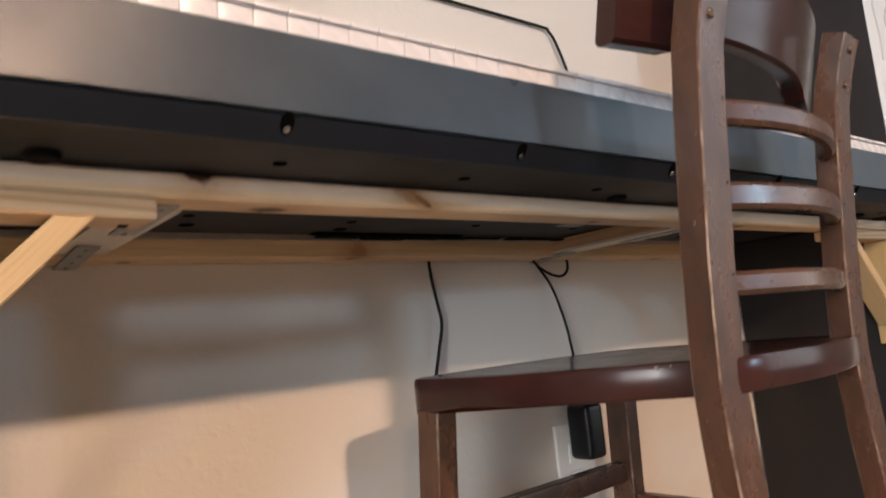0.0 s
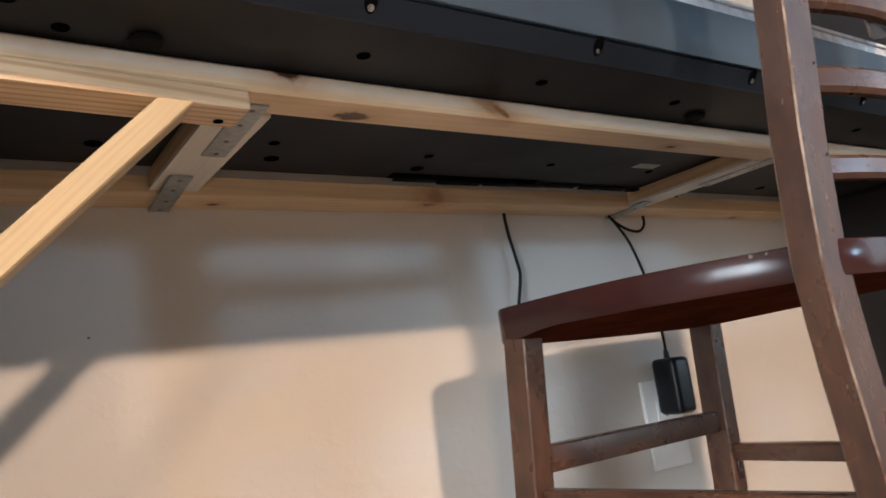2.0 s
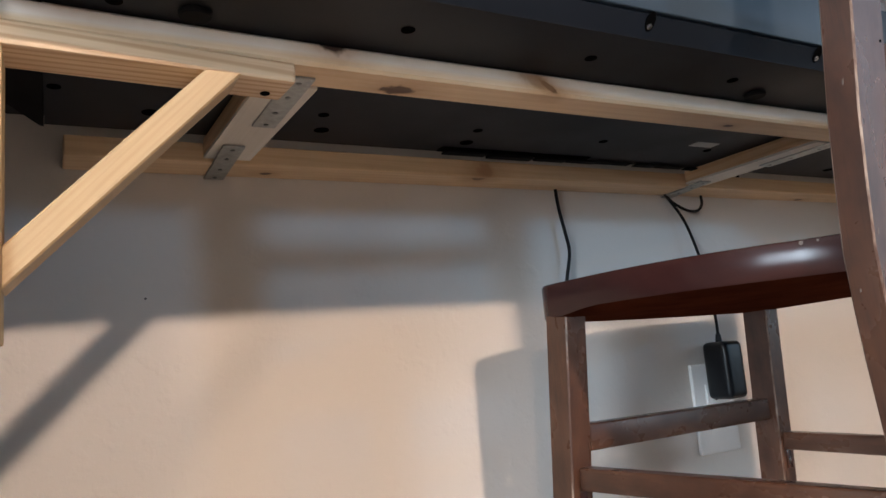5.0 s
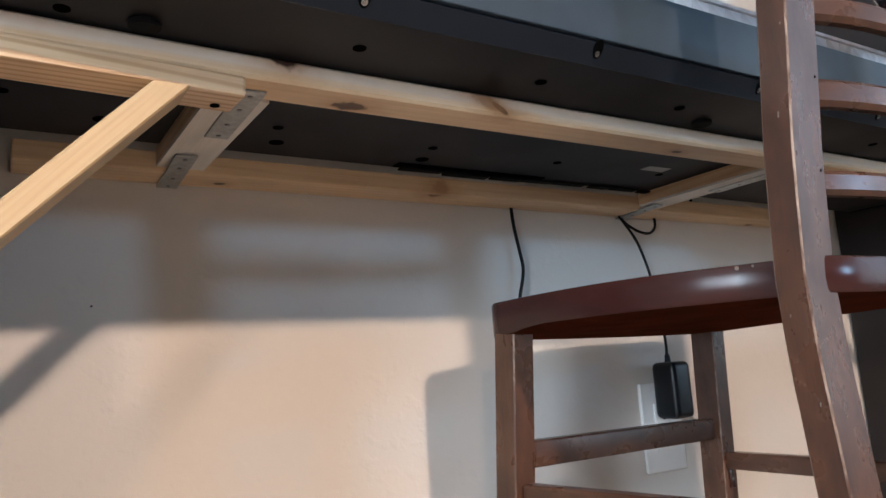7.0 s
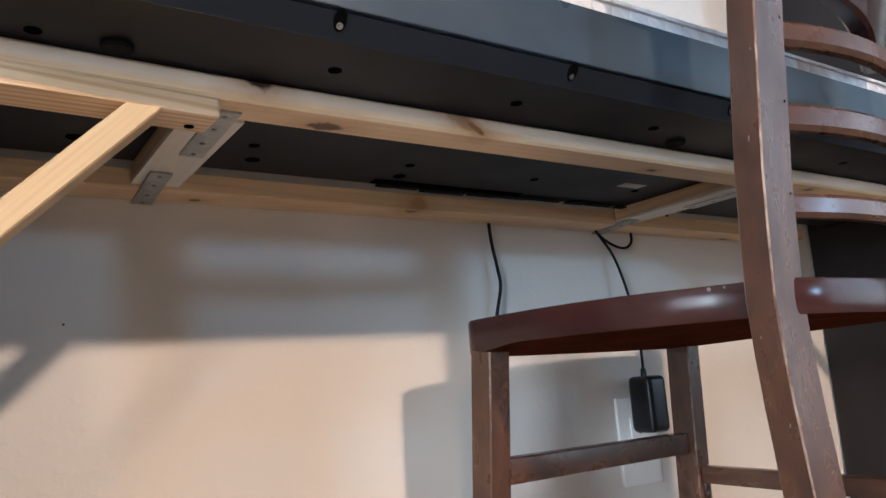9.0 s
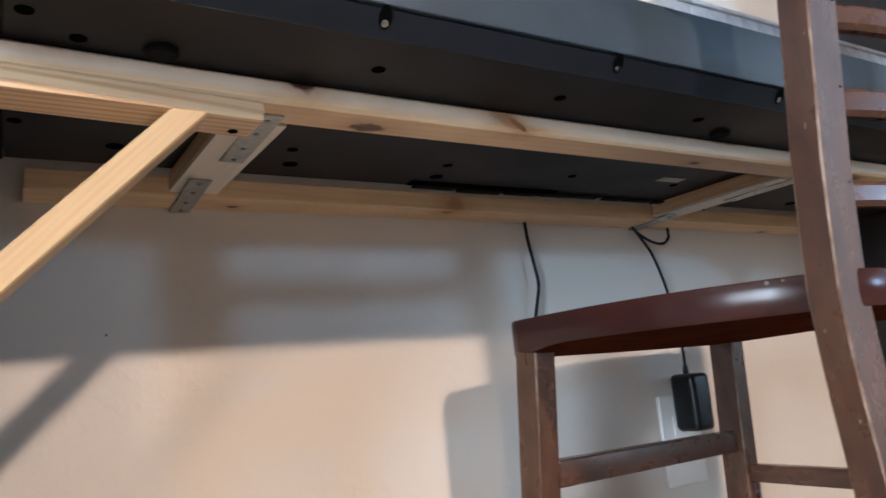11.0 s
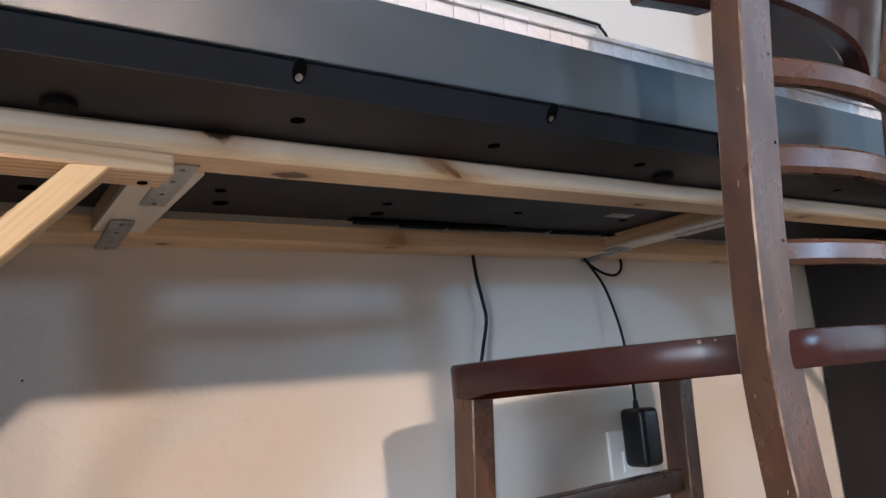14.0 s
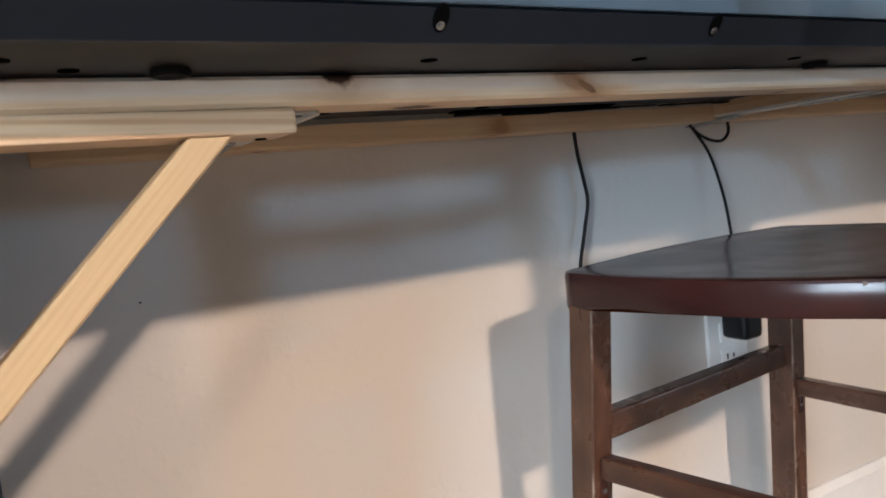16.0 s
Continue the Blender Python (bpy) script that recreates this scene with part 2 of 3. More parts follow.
pale_board = plain("pale_door", (0.60, 0.61, 0.61), 0.4, var=0.03)
grey_print = plain("grey_print", (0.42, 0.45, 0.46), 0.5)
print_dark = plain("print_dark", (0.10, 0.09, 0.09), 0.6)
curtain_dark = plain("dark_frame", (0.04, 0.035, 0.03), 0.5)

# ---- mesh helpers ----


def box_bm(sx, sy, sz, bevel=0.0, seg=2, at=(0, 0, 0)):
    bm = bmesh.new()
    bmesh.ops.create_cube(bm, size=1.0, matrix=Matrix.Translation(at) @ Matrix.Diagonal((sx, sy, sz, 1)))
    if bevel:
        bmesh.ops.bevel(bm, geom=bm.edges[:], offset=bevel, segments=seg, profile=0.6, affect="EDGES")
    return bm


def cyl_bm(r, h, seg=20, bevel=0.0, r2=None):
    bm = bmesh.new()
    bmesh.ops.create_cone(bm, cap_ends=True, segments=seg, radius1=r, radius2=r if r2 is None else r2, depth=h)
    if bevel:
        rim = [e for e in bm.edges if abs(e.verts[0].co.z - e.verts[1].co.z) < 1e-6]
        bmesh.ops.bevel(bm, geom=rim, offset=bevel, segments=2, affect="EDGES")
    return bm


def mesh_of(name, bm, mat, smooth=True):
    me = bpy.data.meshes.new(name)
    bm.normal_update()
    bm.to_mesh(me)
    bm.free()
    me.materials.append(mat)
    if smooth:
        me.polygons.foreach_set("use_smooth", [True] * len(me.polygons))
        me.set_sharp_from_angle(angle=radians(38))
    return me


def part(name, bm, mat, parent=None, label="", m=None, smooth=True):
    """Links a bmesh, or a mesh that is already made, as one object at the world pose m, under a thing or part."""
    me = bm if isinstance(bm, bpy.types.Mesh) else mesh_of(name, bm, mat, smooth)
    ob = new(name, me)
    m = Matrix() if m is None else m
    if parent is not None:
        ob.parent = parent
        bpy.context.view_layer.update()
        ob.matrix_parent_inverse = Matrix()
        ob.matrix_basis = parent.matrix_world.inverted() @ m
    else:
        ob.matrix_basis = m
    bpy.context.view_layer.update()
    if label:
        ob["label"] = label
    return ob


def thing(name, m, label, category, group="", kind=""):
    """An Empty at a thing's base."""
    ob = new(name)
    ob.matrix_basis = m
    ob.empty_display_size = 0.05
    bpy.context.view_layer.update()
    return tagged(ob, label, category, group, kind)


def structure(name, bm, mat, label, category, m=None, smooth=False):
    return tagged(part(name, bm, mat, None, "", m, smooth), label, category, "", "structure")


def along(p0, p1, up=(0, 0, 1)):
    """The pose of a piece whose own x runs from p0 to p1 and whose own z points up as far as it can, at its middle; and its length."""
    p0, p1 = Vector(p0), Vector(p1)
    x = (p1 - p0).normalized()
    y = Vector(up).cross(x).normalized()
    z = x.cross(y)
    m = Matrix((x, y, z)).transposed().to_4x4()
    m.translation = (p0 + p1) / 2
    return m, (p1 - p0).length


def bar(name, p0, p1, w, h, mat, parent, bevel=0.0015, up=(0, 0, 1), label=""):
    """A straight batten: w across, h along its up."""
    m, length = along(p0, p1, up)
    return part(name, box_bm(length, w, h, bevel), mat, parent, label, m, False)


def sweep_bm(points, w, h, ups, bevel=0.0, edge_slot=False):
    """A rounded rectangular section (w across, h along up) drawn along points; the section has chamfered corners."""
    bm = bmesh.new()
    c = bevel
    prof = [(-w / 2 + c, -h / 2), (w / 2 - c, -h / 2), (w / 2, -h / 2 + c), (w / 2, h / 2 - c), (w / 2 - c, h / 2), (-w / 2 + c, h / 2), (-w / 2, h / 2 - c), (-w / 2, -h / 2 + c)]
    rings = []
    n = len(points)
    for i, p in enumerate(points):
        a, b = Vector(points[max(i - 1, 0)]), Vector(points[min(i + 1, n - 1)])
        t = (b - a).normalized()
        u = Vector(ups if isinstance(ups[0], (int, float)) else ups[i])
        s = t.cross(u).normalized()
        u = s.cross(t)
        rings.append([bm.verts.new(Vector(p) + s * x + u * y) for x, y in prof])
    for r0, r1 in zip(rings, rings[1:]):
        for k in range(8):
            bm.faces.new((r0[k], r0[(k + 1) % 8], r1[(k + 1) % 8], r1[k])).material_index = k % 2 if edge_slot else 0
    bm.faces.new(list(reversed(rings[0])))
    bm.faces.new(rings[-1])
    bmesh.ops.recalc_face_normals(bm, faces=bm.faces[:])
    return bm


def tube_bm(points, r, seg=8, steps=6):
    """A round cable through points, smoothed."""
    pts = [Vector(p) for p in points]
    fine = []
    for i in range(len(pts) - 1):
        a, b, c, d = pts[max(i - 1, 0)], pts[i], pts[i + 1], pts[min(i + 2, len(pts) - 1)]
        for k in range(steps):
            t = k / steps
            fine.append(0.5 * ((2 * b) + (c - a) * t + (2 * a - 5 * b + 4 * c - d) * t * t + (3 * b - a - 3 * c + d) * t ** 3))
    fine.append(pts[-1])
    bm = bmesh.new()
    rings, u = [], Vector((0.3, 0.9, 0.31))
    for i, p in enumerate(fine):
        t = (fine[min(i + 1, len(fine) - 1)] - fine[max(i - 1, 0)]).normalized()
        s = t.cross(u).normalized()
        u = s.cross(t).normalized()
        rings.append([bm.verts.new(p + r * (math.cos(2 * math.pi * k / seg) * s + math.sin(2 * math.pi * k / seg) * u)) for k in range(seg)])
    for r0, r1 in zip(rings, rings[1:]):
        for k in range(seg):
            bm.faces.new((r0[k], r0[(k + 1) % seg], r1[(k + 1) % seg], r1[k]))
    bm.faces.new(list(reversed(rings[0])))
    bm.faces.new(rings[-1])
    bmesh.ops.recalc_face_normals(bm, faces=bm.faces[:])
    return bm


def extrude_x(profile, x0, x1, bevel=0.0):
    """A solid whose outline in y and z is given, from x0 to x1."""
    bm = bmesh.new()
    a = [bm.verts.new((x0, y, z)) for y, z in profile]
    b = [bm.verts.new((x1, y, z)) for y, z in profile]
    n = len(profile)
    bm.faces.new(a)
    bm.faces.new(list(reversed(b)))
    for i in range(n):
        bm.faces.new((a[i], b[i], b[(i + 1) % n], a[(i + 1) % n]))
    bmesh.ops.recalc_face_normals(bm, faces=bm.faces[:])
    if bevel:
        bmesh.ops.bevel(bm, geom=bm.edges[:], offset=bevel, segments=2, affect="EDGES")
    return bm


def slab(x0, x1, y0, y1, z0, z1, bevel=0.0):
    return box_bm(x1 - x0, y1 - y0, z1 - z0, bevel, 2, ((x0 + x1) / 2, (y0 + y1) / 2, (z0 + z1) / 2))


# ---- the room ----
T = 0.12
structure("floor", slab(ROOM_W - T, ROOM_E + T, ROOM_S - T, T, -0.1, 0.0), carpet, "beige carpeted floor of the room", "floor")
structure("ceiling", slab(ROOM_W - T, ROOM_E + T, ROOM_S - T, T, CEIL, CEIL + 0.1), ceiling_mat, "plain white painted ceiling", "ceiling")
structure("wall_north", slab(ROOM_W - T, ROOM_E + T, 0.0, T, 0.0, CEIL), wall_mat, "pale beige wall with rolled plaster texture", "wall")
structure("wall_south", slab(ROOM_W - T, ROOM_E + T, ROOM_S - T, ROOM_S, 0.0, CEIL), dim_paint, "plain taupe painted wall", "wall")


def wall_with_windows(name, x, out, openings):
    """A side wall with framed openings (name, y0, y1, z0, z1, central post); out is the way that faces outdoors."""
    bm = bmesh.new()

    def block(a, b, c, d):
        bmesh.ops.create_cube(bm, size=1.0, matrix=Matrix.Translation((x + out * T / 2, (a + b) / 2, (c + d) / 2)) @ Matrix.Diagonal((T, b - a, d - c, 1)))
    y = ROOM_S
    for win_name, y0, y1, z0, z1, post in openings:
        block(y, y0, 0, CEIL)
        block(y0, y1, 0, z0)
        block(y0, y1, z1, CEIL)
        y = y1
        win = tagged(thing(win_name, pose(x, (y0 + y1) / 2, z0), "", ""), "window with a dark frame in the taupe wall", "window", "", "structure")
        xa, xb = sorted((x + out * 0.012, x + out * 0.09))
        for a, b in ((y0, y0 + 0.04), (y1 - 0.04, y1)) + ((post,) if post else ()):
            part("window_frame", slab(xa, xb, a, b, z0, z1, 0.004), curtain_dark, win)
        for a, b in ((z0, z0 + 0.04), (z1 - 0.04, z1)):
            part("window_frame", slab(xa + 0.002, xb - 0.002, y0 + 0.04, y1 - 0.04, a, b, 0.004), curtain_dark, win)
    block(y, 0.0, 0, CEIL)
    structure(name, bm, dim_paint, "taupe wall with framed window openings", "wall")


# the nearer east opening is unseen, added to go with the fill lamp
wall_with_windows("wall_east", ROOM_E, 1, (("window_1", -5.13, -3.60, 1.13, 2.1, None), ("fill_window", -3.1, -1.7, 0.08, 2.1, None)))
wall_with_windows("wall_west", ROOM_W, -1, (("window_3", -3.05, -2.05, 0.50, 1.92, None),))
structure("baseboard", extrude_x([(-0.001, 0.0), (-0.014, 0.0), (-0.014, 0.058), (-0.006, 0.068), (-0.001, 0.068)], 0.066, 1.470), white_paint, "white painted baseboard along the wall", "baseboard")
structure("nail_hole", cyl_bm(0.0012, 0.001, 10), print_dark, "small dark nail hole in the wall", "nail hole", pose(0.191, -0.0006, 0.514, 90, 0, 0))

# recessed lights in the ceiling
for p in DOWNLIGHTS:
    d = thing("ceiling_light", pose(p[0], p[1], CEIL), "round white recessed ceiling light", "ceiling light", "recessed ceiling lights")
    bm = bmesh.new()
    for r0, r1, z in ((0.095, 0.075, -0.004),):
        a = [bm.verts.new((r0 * math.cos(k * math.pi / 16), r0 * math.sin(k * math.pi / 16), 0)) for k in range(32)]
        b = [bm.verts.new((r1 * math.cos(k * math.pi / 16), r1 * math.sin(k * math.pi / 16), z)) for k in range(32)]
        for k in range(32):
            bm.faces.new((a[k], b[k], b[(k + 1) % 32], a[(k + 1) % 32]))
    part("trim_ring", bm, white_paint, d, "", pose(p[0], p[1], CEIL - 0.001))

# ---- the two cupboards that the shelf spans ----
XL, XR = 0.064, 1.472


def cupboard(x0, x1, side_x, label):
    """A tall dark cupboard with a pale door; side_x is the flank that faces the shelf."""
    t = thing("cupboard", pose((x0 + x1) / 2, -0.15, 0), label, "cupboard", "cupboards beside the shelf")
    th = 0.0030
    part("side_panel", slab(side_x - (th if side_x == x1 else 0), side_x + (0 if side_x == x1 else th), -0.315, -0.004, 0.0, 2.05, 0.001), dark_board, t, "dark laminate flank")
    other = x0 if side_x == x1 else x1
    part("side_panel", slab(min(other, other + (th if other == x0 else -th)), max(other, other + (th if other == x0 else -th)), -0.315, -0.004, 0.0, 2.05, 0.001), dark_board, t)
    part("top", slab(x0, x1, -0.315, -0.004, 2.051, 2.07, 0.001), dark_board, t)
    d = part("door", slab(x0 + th + 0.0006, x1 - th - 0.0006, -0.3148, -0.297, 0.05, 2.045, 0.0015), pale_board, t, "pale blue-white door")
    return t, d


lc, ld = cupboard(-0.55, XL, XL, "tall dark cupboard with a pale door beside the piano")
rc, rd = cupboard(XR, 2.1, XR, "tall dark cupboard with a pale printed door")
# twigs printed on the pale door of the right-hand cupboard
for k in range(9):
    x = 1.52 + 0.055 * k
    pts = [(x + 0.02 * math.sin(3 * j + k), -0.3145, 0.95 + 0.05 * j + 0.03 * (k % 3)) for j in range(5)]
    part("printed_twig", tube_bm(pts, 0.0022, 5, 3), grey_print, rd)

# ---- the timber frame that carries the piano ----
Z0, Z1 = 0.646, 0.664
frame_thing = thing("piano_shelf_frame", pose(0.75, -0.15, Z0), "pine batten shelf frame with braces and zinc mending plates", "shelf frame")
ZM = (Z0 + Z1) / 2
rail_pts = [(XL + 0.003, -0.2815, ZM), (0.15, -0.2768, ZM), (0.25, -0.2735, ZM), (0.36, -0.272, ZM), (XR - 0.003, -0.272, ZM)]
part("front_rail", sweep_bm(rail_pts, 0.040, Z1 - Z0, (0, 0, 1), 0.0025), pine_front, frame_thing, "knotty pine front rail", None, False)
bar("rear_rail", (0.119, -0.026, 0.65155), (1.375, -0.026, 0.65155), 0.050, 0.0199, pine_rear, frame_thing, 0.002)
for x, wide in ((0.2695, 0.046), (0.925, 0.040)):
    cb = bar("crossbar", (x, -0.2515, 0.6565), (x - 0.005, -0.0515, 0.6565), wide, 0.016, pine, frame_thing, 0.001)
    bar("underside_strip", (x, -0.2515, 0.6467), (x - 0.005, -0.0515, 0.6467), wide - 0.0002, 0.003, pine_white, cb, 0.0006, label="whitewashed underside")


def bracket(x_wall, s, skew=0.0):
    """A three-piece timber bracket against a cupboard's flank; s is +1 where it reaches to the right, skew how far it is turned forward at the flank."""
    zb = Z0 - 0.001
    h = 0.0150
    yn, yf = -0.277 - skew, -0.277
    bar("bracket_arm", (x_wall + s * 0.003, yn, zb - h / 2), (x_wall + s * 0.196, yf, zb - h / 2), 0.038, h, pine_grain, frame_thing, 0.0025)
    bar("bracket_post", (x_wall + s * 0.0118, yn, zb - h - 0.0005), (x_wall + s * 0.0118, yn, 0.458), 0.038, 0.0160, pine_post, frame_thing, 0.002, up=(1, 0, 0))
    ym = -0.278 - skew * 0.6
    a, b = Vector((x_wall + s * 0.145, ym, zb - h - 0.001)), Vector((x_wall + s * 0.0202, ym, 0.500))
    d = (b - a).normalized()
    n = Vector((d.z, 0, -d.x))
    # the brace is cut flush with the arm and with the post
    w = 0.0172
    prof = []
    for side in (-1, 1):
        o = a + n * side * w / 2
        top = o + d * ((a.z - o.z) / d.z)
        o2 = b + n * side * w / 2
        low = o2 + d * ((b.x - o2.x) / d.x)
        prof.append((top, low))
    m, length = along(a, b, (n.x, 0, n.z))
    inv = m.inverted()
    bm = bmesh.new()
    ring = [prof[0][0], prof[1][0], prof[1][1], prof[0][1]]
    f = [bm.verts.new(inv @ (p + Vector((0, -0.018, 0)))) for p in ring]
    g = [bm.verts.new(inv @ (p + Vector((0, 0.018, 0)))) for p in ring]
    bm.faces.new(f)
    bm.faces.new(list(reversed(g)))
    for i in range(4):
        bm.faces.new((f[i], g[i], g[(i + 1) % 4], f[(i + 1) % 4]))
    bmesh.ops.recalc_face_normals(bm, faces=bm.faces[:])
    rim = [e for e in bm.edges if abs((e.verts[0].co - e.verts[1].co).normalized().x) > 0.9]
    bmesh.ops.bevel(bm, geom=rim, offset=0.0011, segments=1, affect="EDGES")
    part("bracket_brace", bm, pine_brace, frame_thing, "", m, False)
    part("screw_hole", cyl_bm(0.0035, 0.001, 14), hole_dark, frame_thing, "", pose(x_wall + s * 0.181, -0.271, zb - h - 0.0003))


bracket(XL, 1, 0.012)
bracket(XR - 0.004, -1)


def mending_plate(x, y0, y1, z, turn=0.0, dip=0.0):
    """A flat zinc plate with four countersunk screws, under the battens."""
    length = y1 - y0
    m = pose(x, (y0 + y1) / 2, z, 0, 0, 90 + turn) @ pose(0, 0, 0, 0, dip, 0)
    pl = part("mending_plate", box_bm(length, 0.0205, 0.0022, 0.0007), zinc, frame_thing, "flat zinc mending plate", m)
    for k in (-0.42, -0.16, 0.16, 0.42):
        mm = m @ Matrix.Translation((k * length, 0, -0.0014))
        part("screw", cyl_bm(0.0023, 0.0010, 14, 0.0004), dull_screw, pl, "", mm)
    return pl


mending_plate(0.2735, -0.272, -0.158, 0.6448)
mending_plate(0.2605, -0.102, -0.0010, 0.6412, 0, 2.6)
mending_plate(0.934, -0.275, -0.155, 0.6448)
mending_plate(0.911, -0.078, -0.0010, 0.6410, 0, 3.2)

# ---- the digital piano ----
PX0, PX1, PB = 0.070, 1.450, 0.665
piano = thing("digital_piano", pose((PX0 + PX1) / 2, -0.22, PB), "black digital piano resting on a pine shelf frame", "piano")
YF = -0.386
bm = bmesh.new()
outline = [(PX0 + 0.034, -0.3725), (PX1 - 0.034, -0.3725), (PX1 - 0.034, -0.064), (PX0 + 0.034, -0.064)]
low = [bm.verts.new((x, y, PB)) for x, y in outline]
high = [bm.verts.new((x, y, PB + 0.006)) for x, y in outline]
bm.faces.new(list(reversed(low)))
bm.faces.new(high)
for k in range(4):
    bm.faces.new((low[k], low[(k + 1) % 4], high[(k + 1) % 4], high[k]))
part("bottom_panel", bm, piano_bottom, piano, "matt black underside with screw holes", None, False)
for s_ in (1, -1):
    # moulded end caps with cut rear corners
    xe = PX0 if s_ > 0 else PX1
    outline = [(xe, -0.3725), (xe + s_ * 0.0336, -0.3725), (xe + s_ * 0.0336, -0.064), (xe + s_ * 0.031, -0.064), (xe, -0.130)]
    bm = bmesh.new()
    low = [bm.verts.new((x, y, PB - 0.002)) for x, y in outline]
    high = [bm.verts.new((x, y, PB + 0.006)) for x, y in outline]
    bm.faces.new(low)
    bm.faces.new(list(reversed(high)))
    for k in range(5):
        bm.faces.new((low[k], low[(k + 1) % 5], high[(k + 1) % 5], high[k]))
    bmesh.ops.recalc_face_normals(bm, faces=bm.faces[:])
    part("end_cap", bm, rubber, piano, "moulded black end cap", None, False)
part("lower_edge", extrude_x([(-0.3728, PB + 0.0005), (YF + 0.0035, PB + 0.0160), (YF + 0.006, PB + 0.022), (-0.366, PB + 0.022), (-0.366, PB + 0.0005)], PX0, PX1), piano_edge, piano, "bevelled black lower edge")
part("key_slip", extrude_x([(YF, PB + 0.0178), (YF, 0.7345), (YF + 0.003, 0.7365), (YF + 0.009, 0.7365), (YF + 0.009, PB + 0.0178)], PX0, PX1, 0.0005), piano_face, piano, "satin black front strip")
part("case", extrude_x([(-0.064, PB + 0.0065), (-0.064, 0.79), (-0.20, 0.79), (-0.222, 0.765), (-0.222, PB + 0.0065)], PX0, PX1, 0.002), piano_bottom, piano)
for x0, x1 in ((PX0, PX0 + 0.040), (PX1 - 0.040, PX1)):
    part("end_block", slab(x0, x1, YF + 0.0095, -0.223, PB + 0.0065, 0.768, 0.002), piano_bottom, piano)
KP = 0.02357
NK = int((PX1 - PX0 - 0.082) / KP)
kx0 = 0.444 - KP * int((0.444 - PX0 - 0.041) / KP)
key_me = mesh_of("white_key", box_bm(KP - 0.0004, 0.148, 0.020, 0.0004, 2), key_white)
lip_me = mesh_of("key_lip", box_bm(KP - 0.0004, 0.004, 0.0035, 0.0005, 2), key_white)
black_me = mesh_of("black_key", box_bm(0.0105, 0.095, 0.012, 0.002, 2), key_black)
for k in range(NK):
    x = kx0 + KP * (k + 0.5)
    if x + KP / 2 > PX1 - 0.040:
        break
    wk = part("white_key", key_me, key_white, piano, "", pose(x, -0.299, 0.7475))
    part("key_lip", lip_me, key_white, wk, "", pose(x, -0.3745, 0.7560))
    if k % 7 in (0, 1, 3, 4, 5):
        part("black_key", black_me, key_black, piano, "", pose(x + KP / 2, -0.272, 0.764))
# wells in the lower edge, each with a bright screw
well_me = mesh_of("screw_well", cyl_bm(0.0050, 0.0012, 20), hole_dark)
screw_me = mesh_of("case_screw", cyl_bm(0.0025, 0.004, 16, 0.0011), steel)
for k in range(7):
    x = 0.111 + 0.206 * k
    w = part("screw_well", well_me, hole_dark, piano, "", pose(x, -0.3805, PB + 0.0115, 90 + 39, 0, 0) @ Matrix.Diagonal((0.9, 1.6, 1, 1)))
    part("case_screw", screw_me, steel, w, "bright steel screw", pose(x, -0.3783, PB + 0.0083, 90 + 39, 0, 0))
# screw holes, slots and feet underneath
hole_me = mesh_of("screw_hole", cyl_bm(0.0052, 0.0008, 18), hole_dark)
slot_me = mesh_of("screw_slot", cyl_bm(0.0075, 0.0008, 18), hole_dark)
HOLES = ((0.114, -0.335), (0.143, -0.310), (0.335, -0.330), (0.503, -0.330), (0.673, -0.330), (0.842, -0.330), (1.01, -0.330), (1.18, -0.330), (1.35, -0.330),
         (0.334, -0.147), (0.506, -0.141), (0.677, -0.141), (0.848, -0.141), (0.111, -0.157), (1.02, -0.141), (1.19, -0.141))
for x, y in HOLES:
    part("screw_hole", hole_me, hole_dark, piano, "", pose(x, y, PB - 0.0002))
for x, y in ((0.346, -0.105), (0.515, -0.101), (1.149, -0.104), (0.186, -0.116)):
    part("screw_slot", slot_me, hole_dark, piano, "", pose(x, y, PB - 0.0002))
foot_me = mesh_of("rubber_foot", cyl_bm(0.0105, 0.0042, 24, 0.001), rubber)
for x in (0.191, 0.728, 1.31):
    part("rubber_foot", foot_me, rubber, piano, "round black rubber foot", pose(x, -0.310, PB - 0.0019))
part("rating_label", box_bm(0.038, 0.016, 0.0006, 0.0002), sticker, piano, "pale sticker", pose(0.822, -0.160, PB - 0.0004))
part("vent_strip", box_bm(0.21, 0.016, 0.0015, 0.0004), hole_dark, piano, "", pose(0.60, -0.075, PB - 0.0008))
# black socket housings that hang a little below the rear edge
for x, w, d in ((0.530, 0.056, 0.0026), (0.592, 0.062, 0.0040), (0.652, 0.046, 0.0031), (0.700, 0.044, 0.0024), (0.752, 0.056, 0.0014), (0.806, 0.034, 0.0020), (0.852, 0.048, 0.0012), (0.892, 0.022, 0.0020)):
    part("socket_housing", box_bm(w, 0.012, d, 0.0012), rubber, piano, "", pose(x, -0.0705, PB - d / 2 - 0.0018))

# ---- the chair ----
CH = pose(0.762, -0.140, 0, 0, 0, 6)
chair = thing("dining_chair", CH, "dark-stained wooden ladder-back chair with worn edges", "chair")


def cpart(name, bm, mat, label="", m=None, parent=None):
    return part(name, bm, mat, parent or chair, label, CH @ (Matrix() if m is None else m))


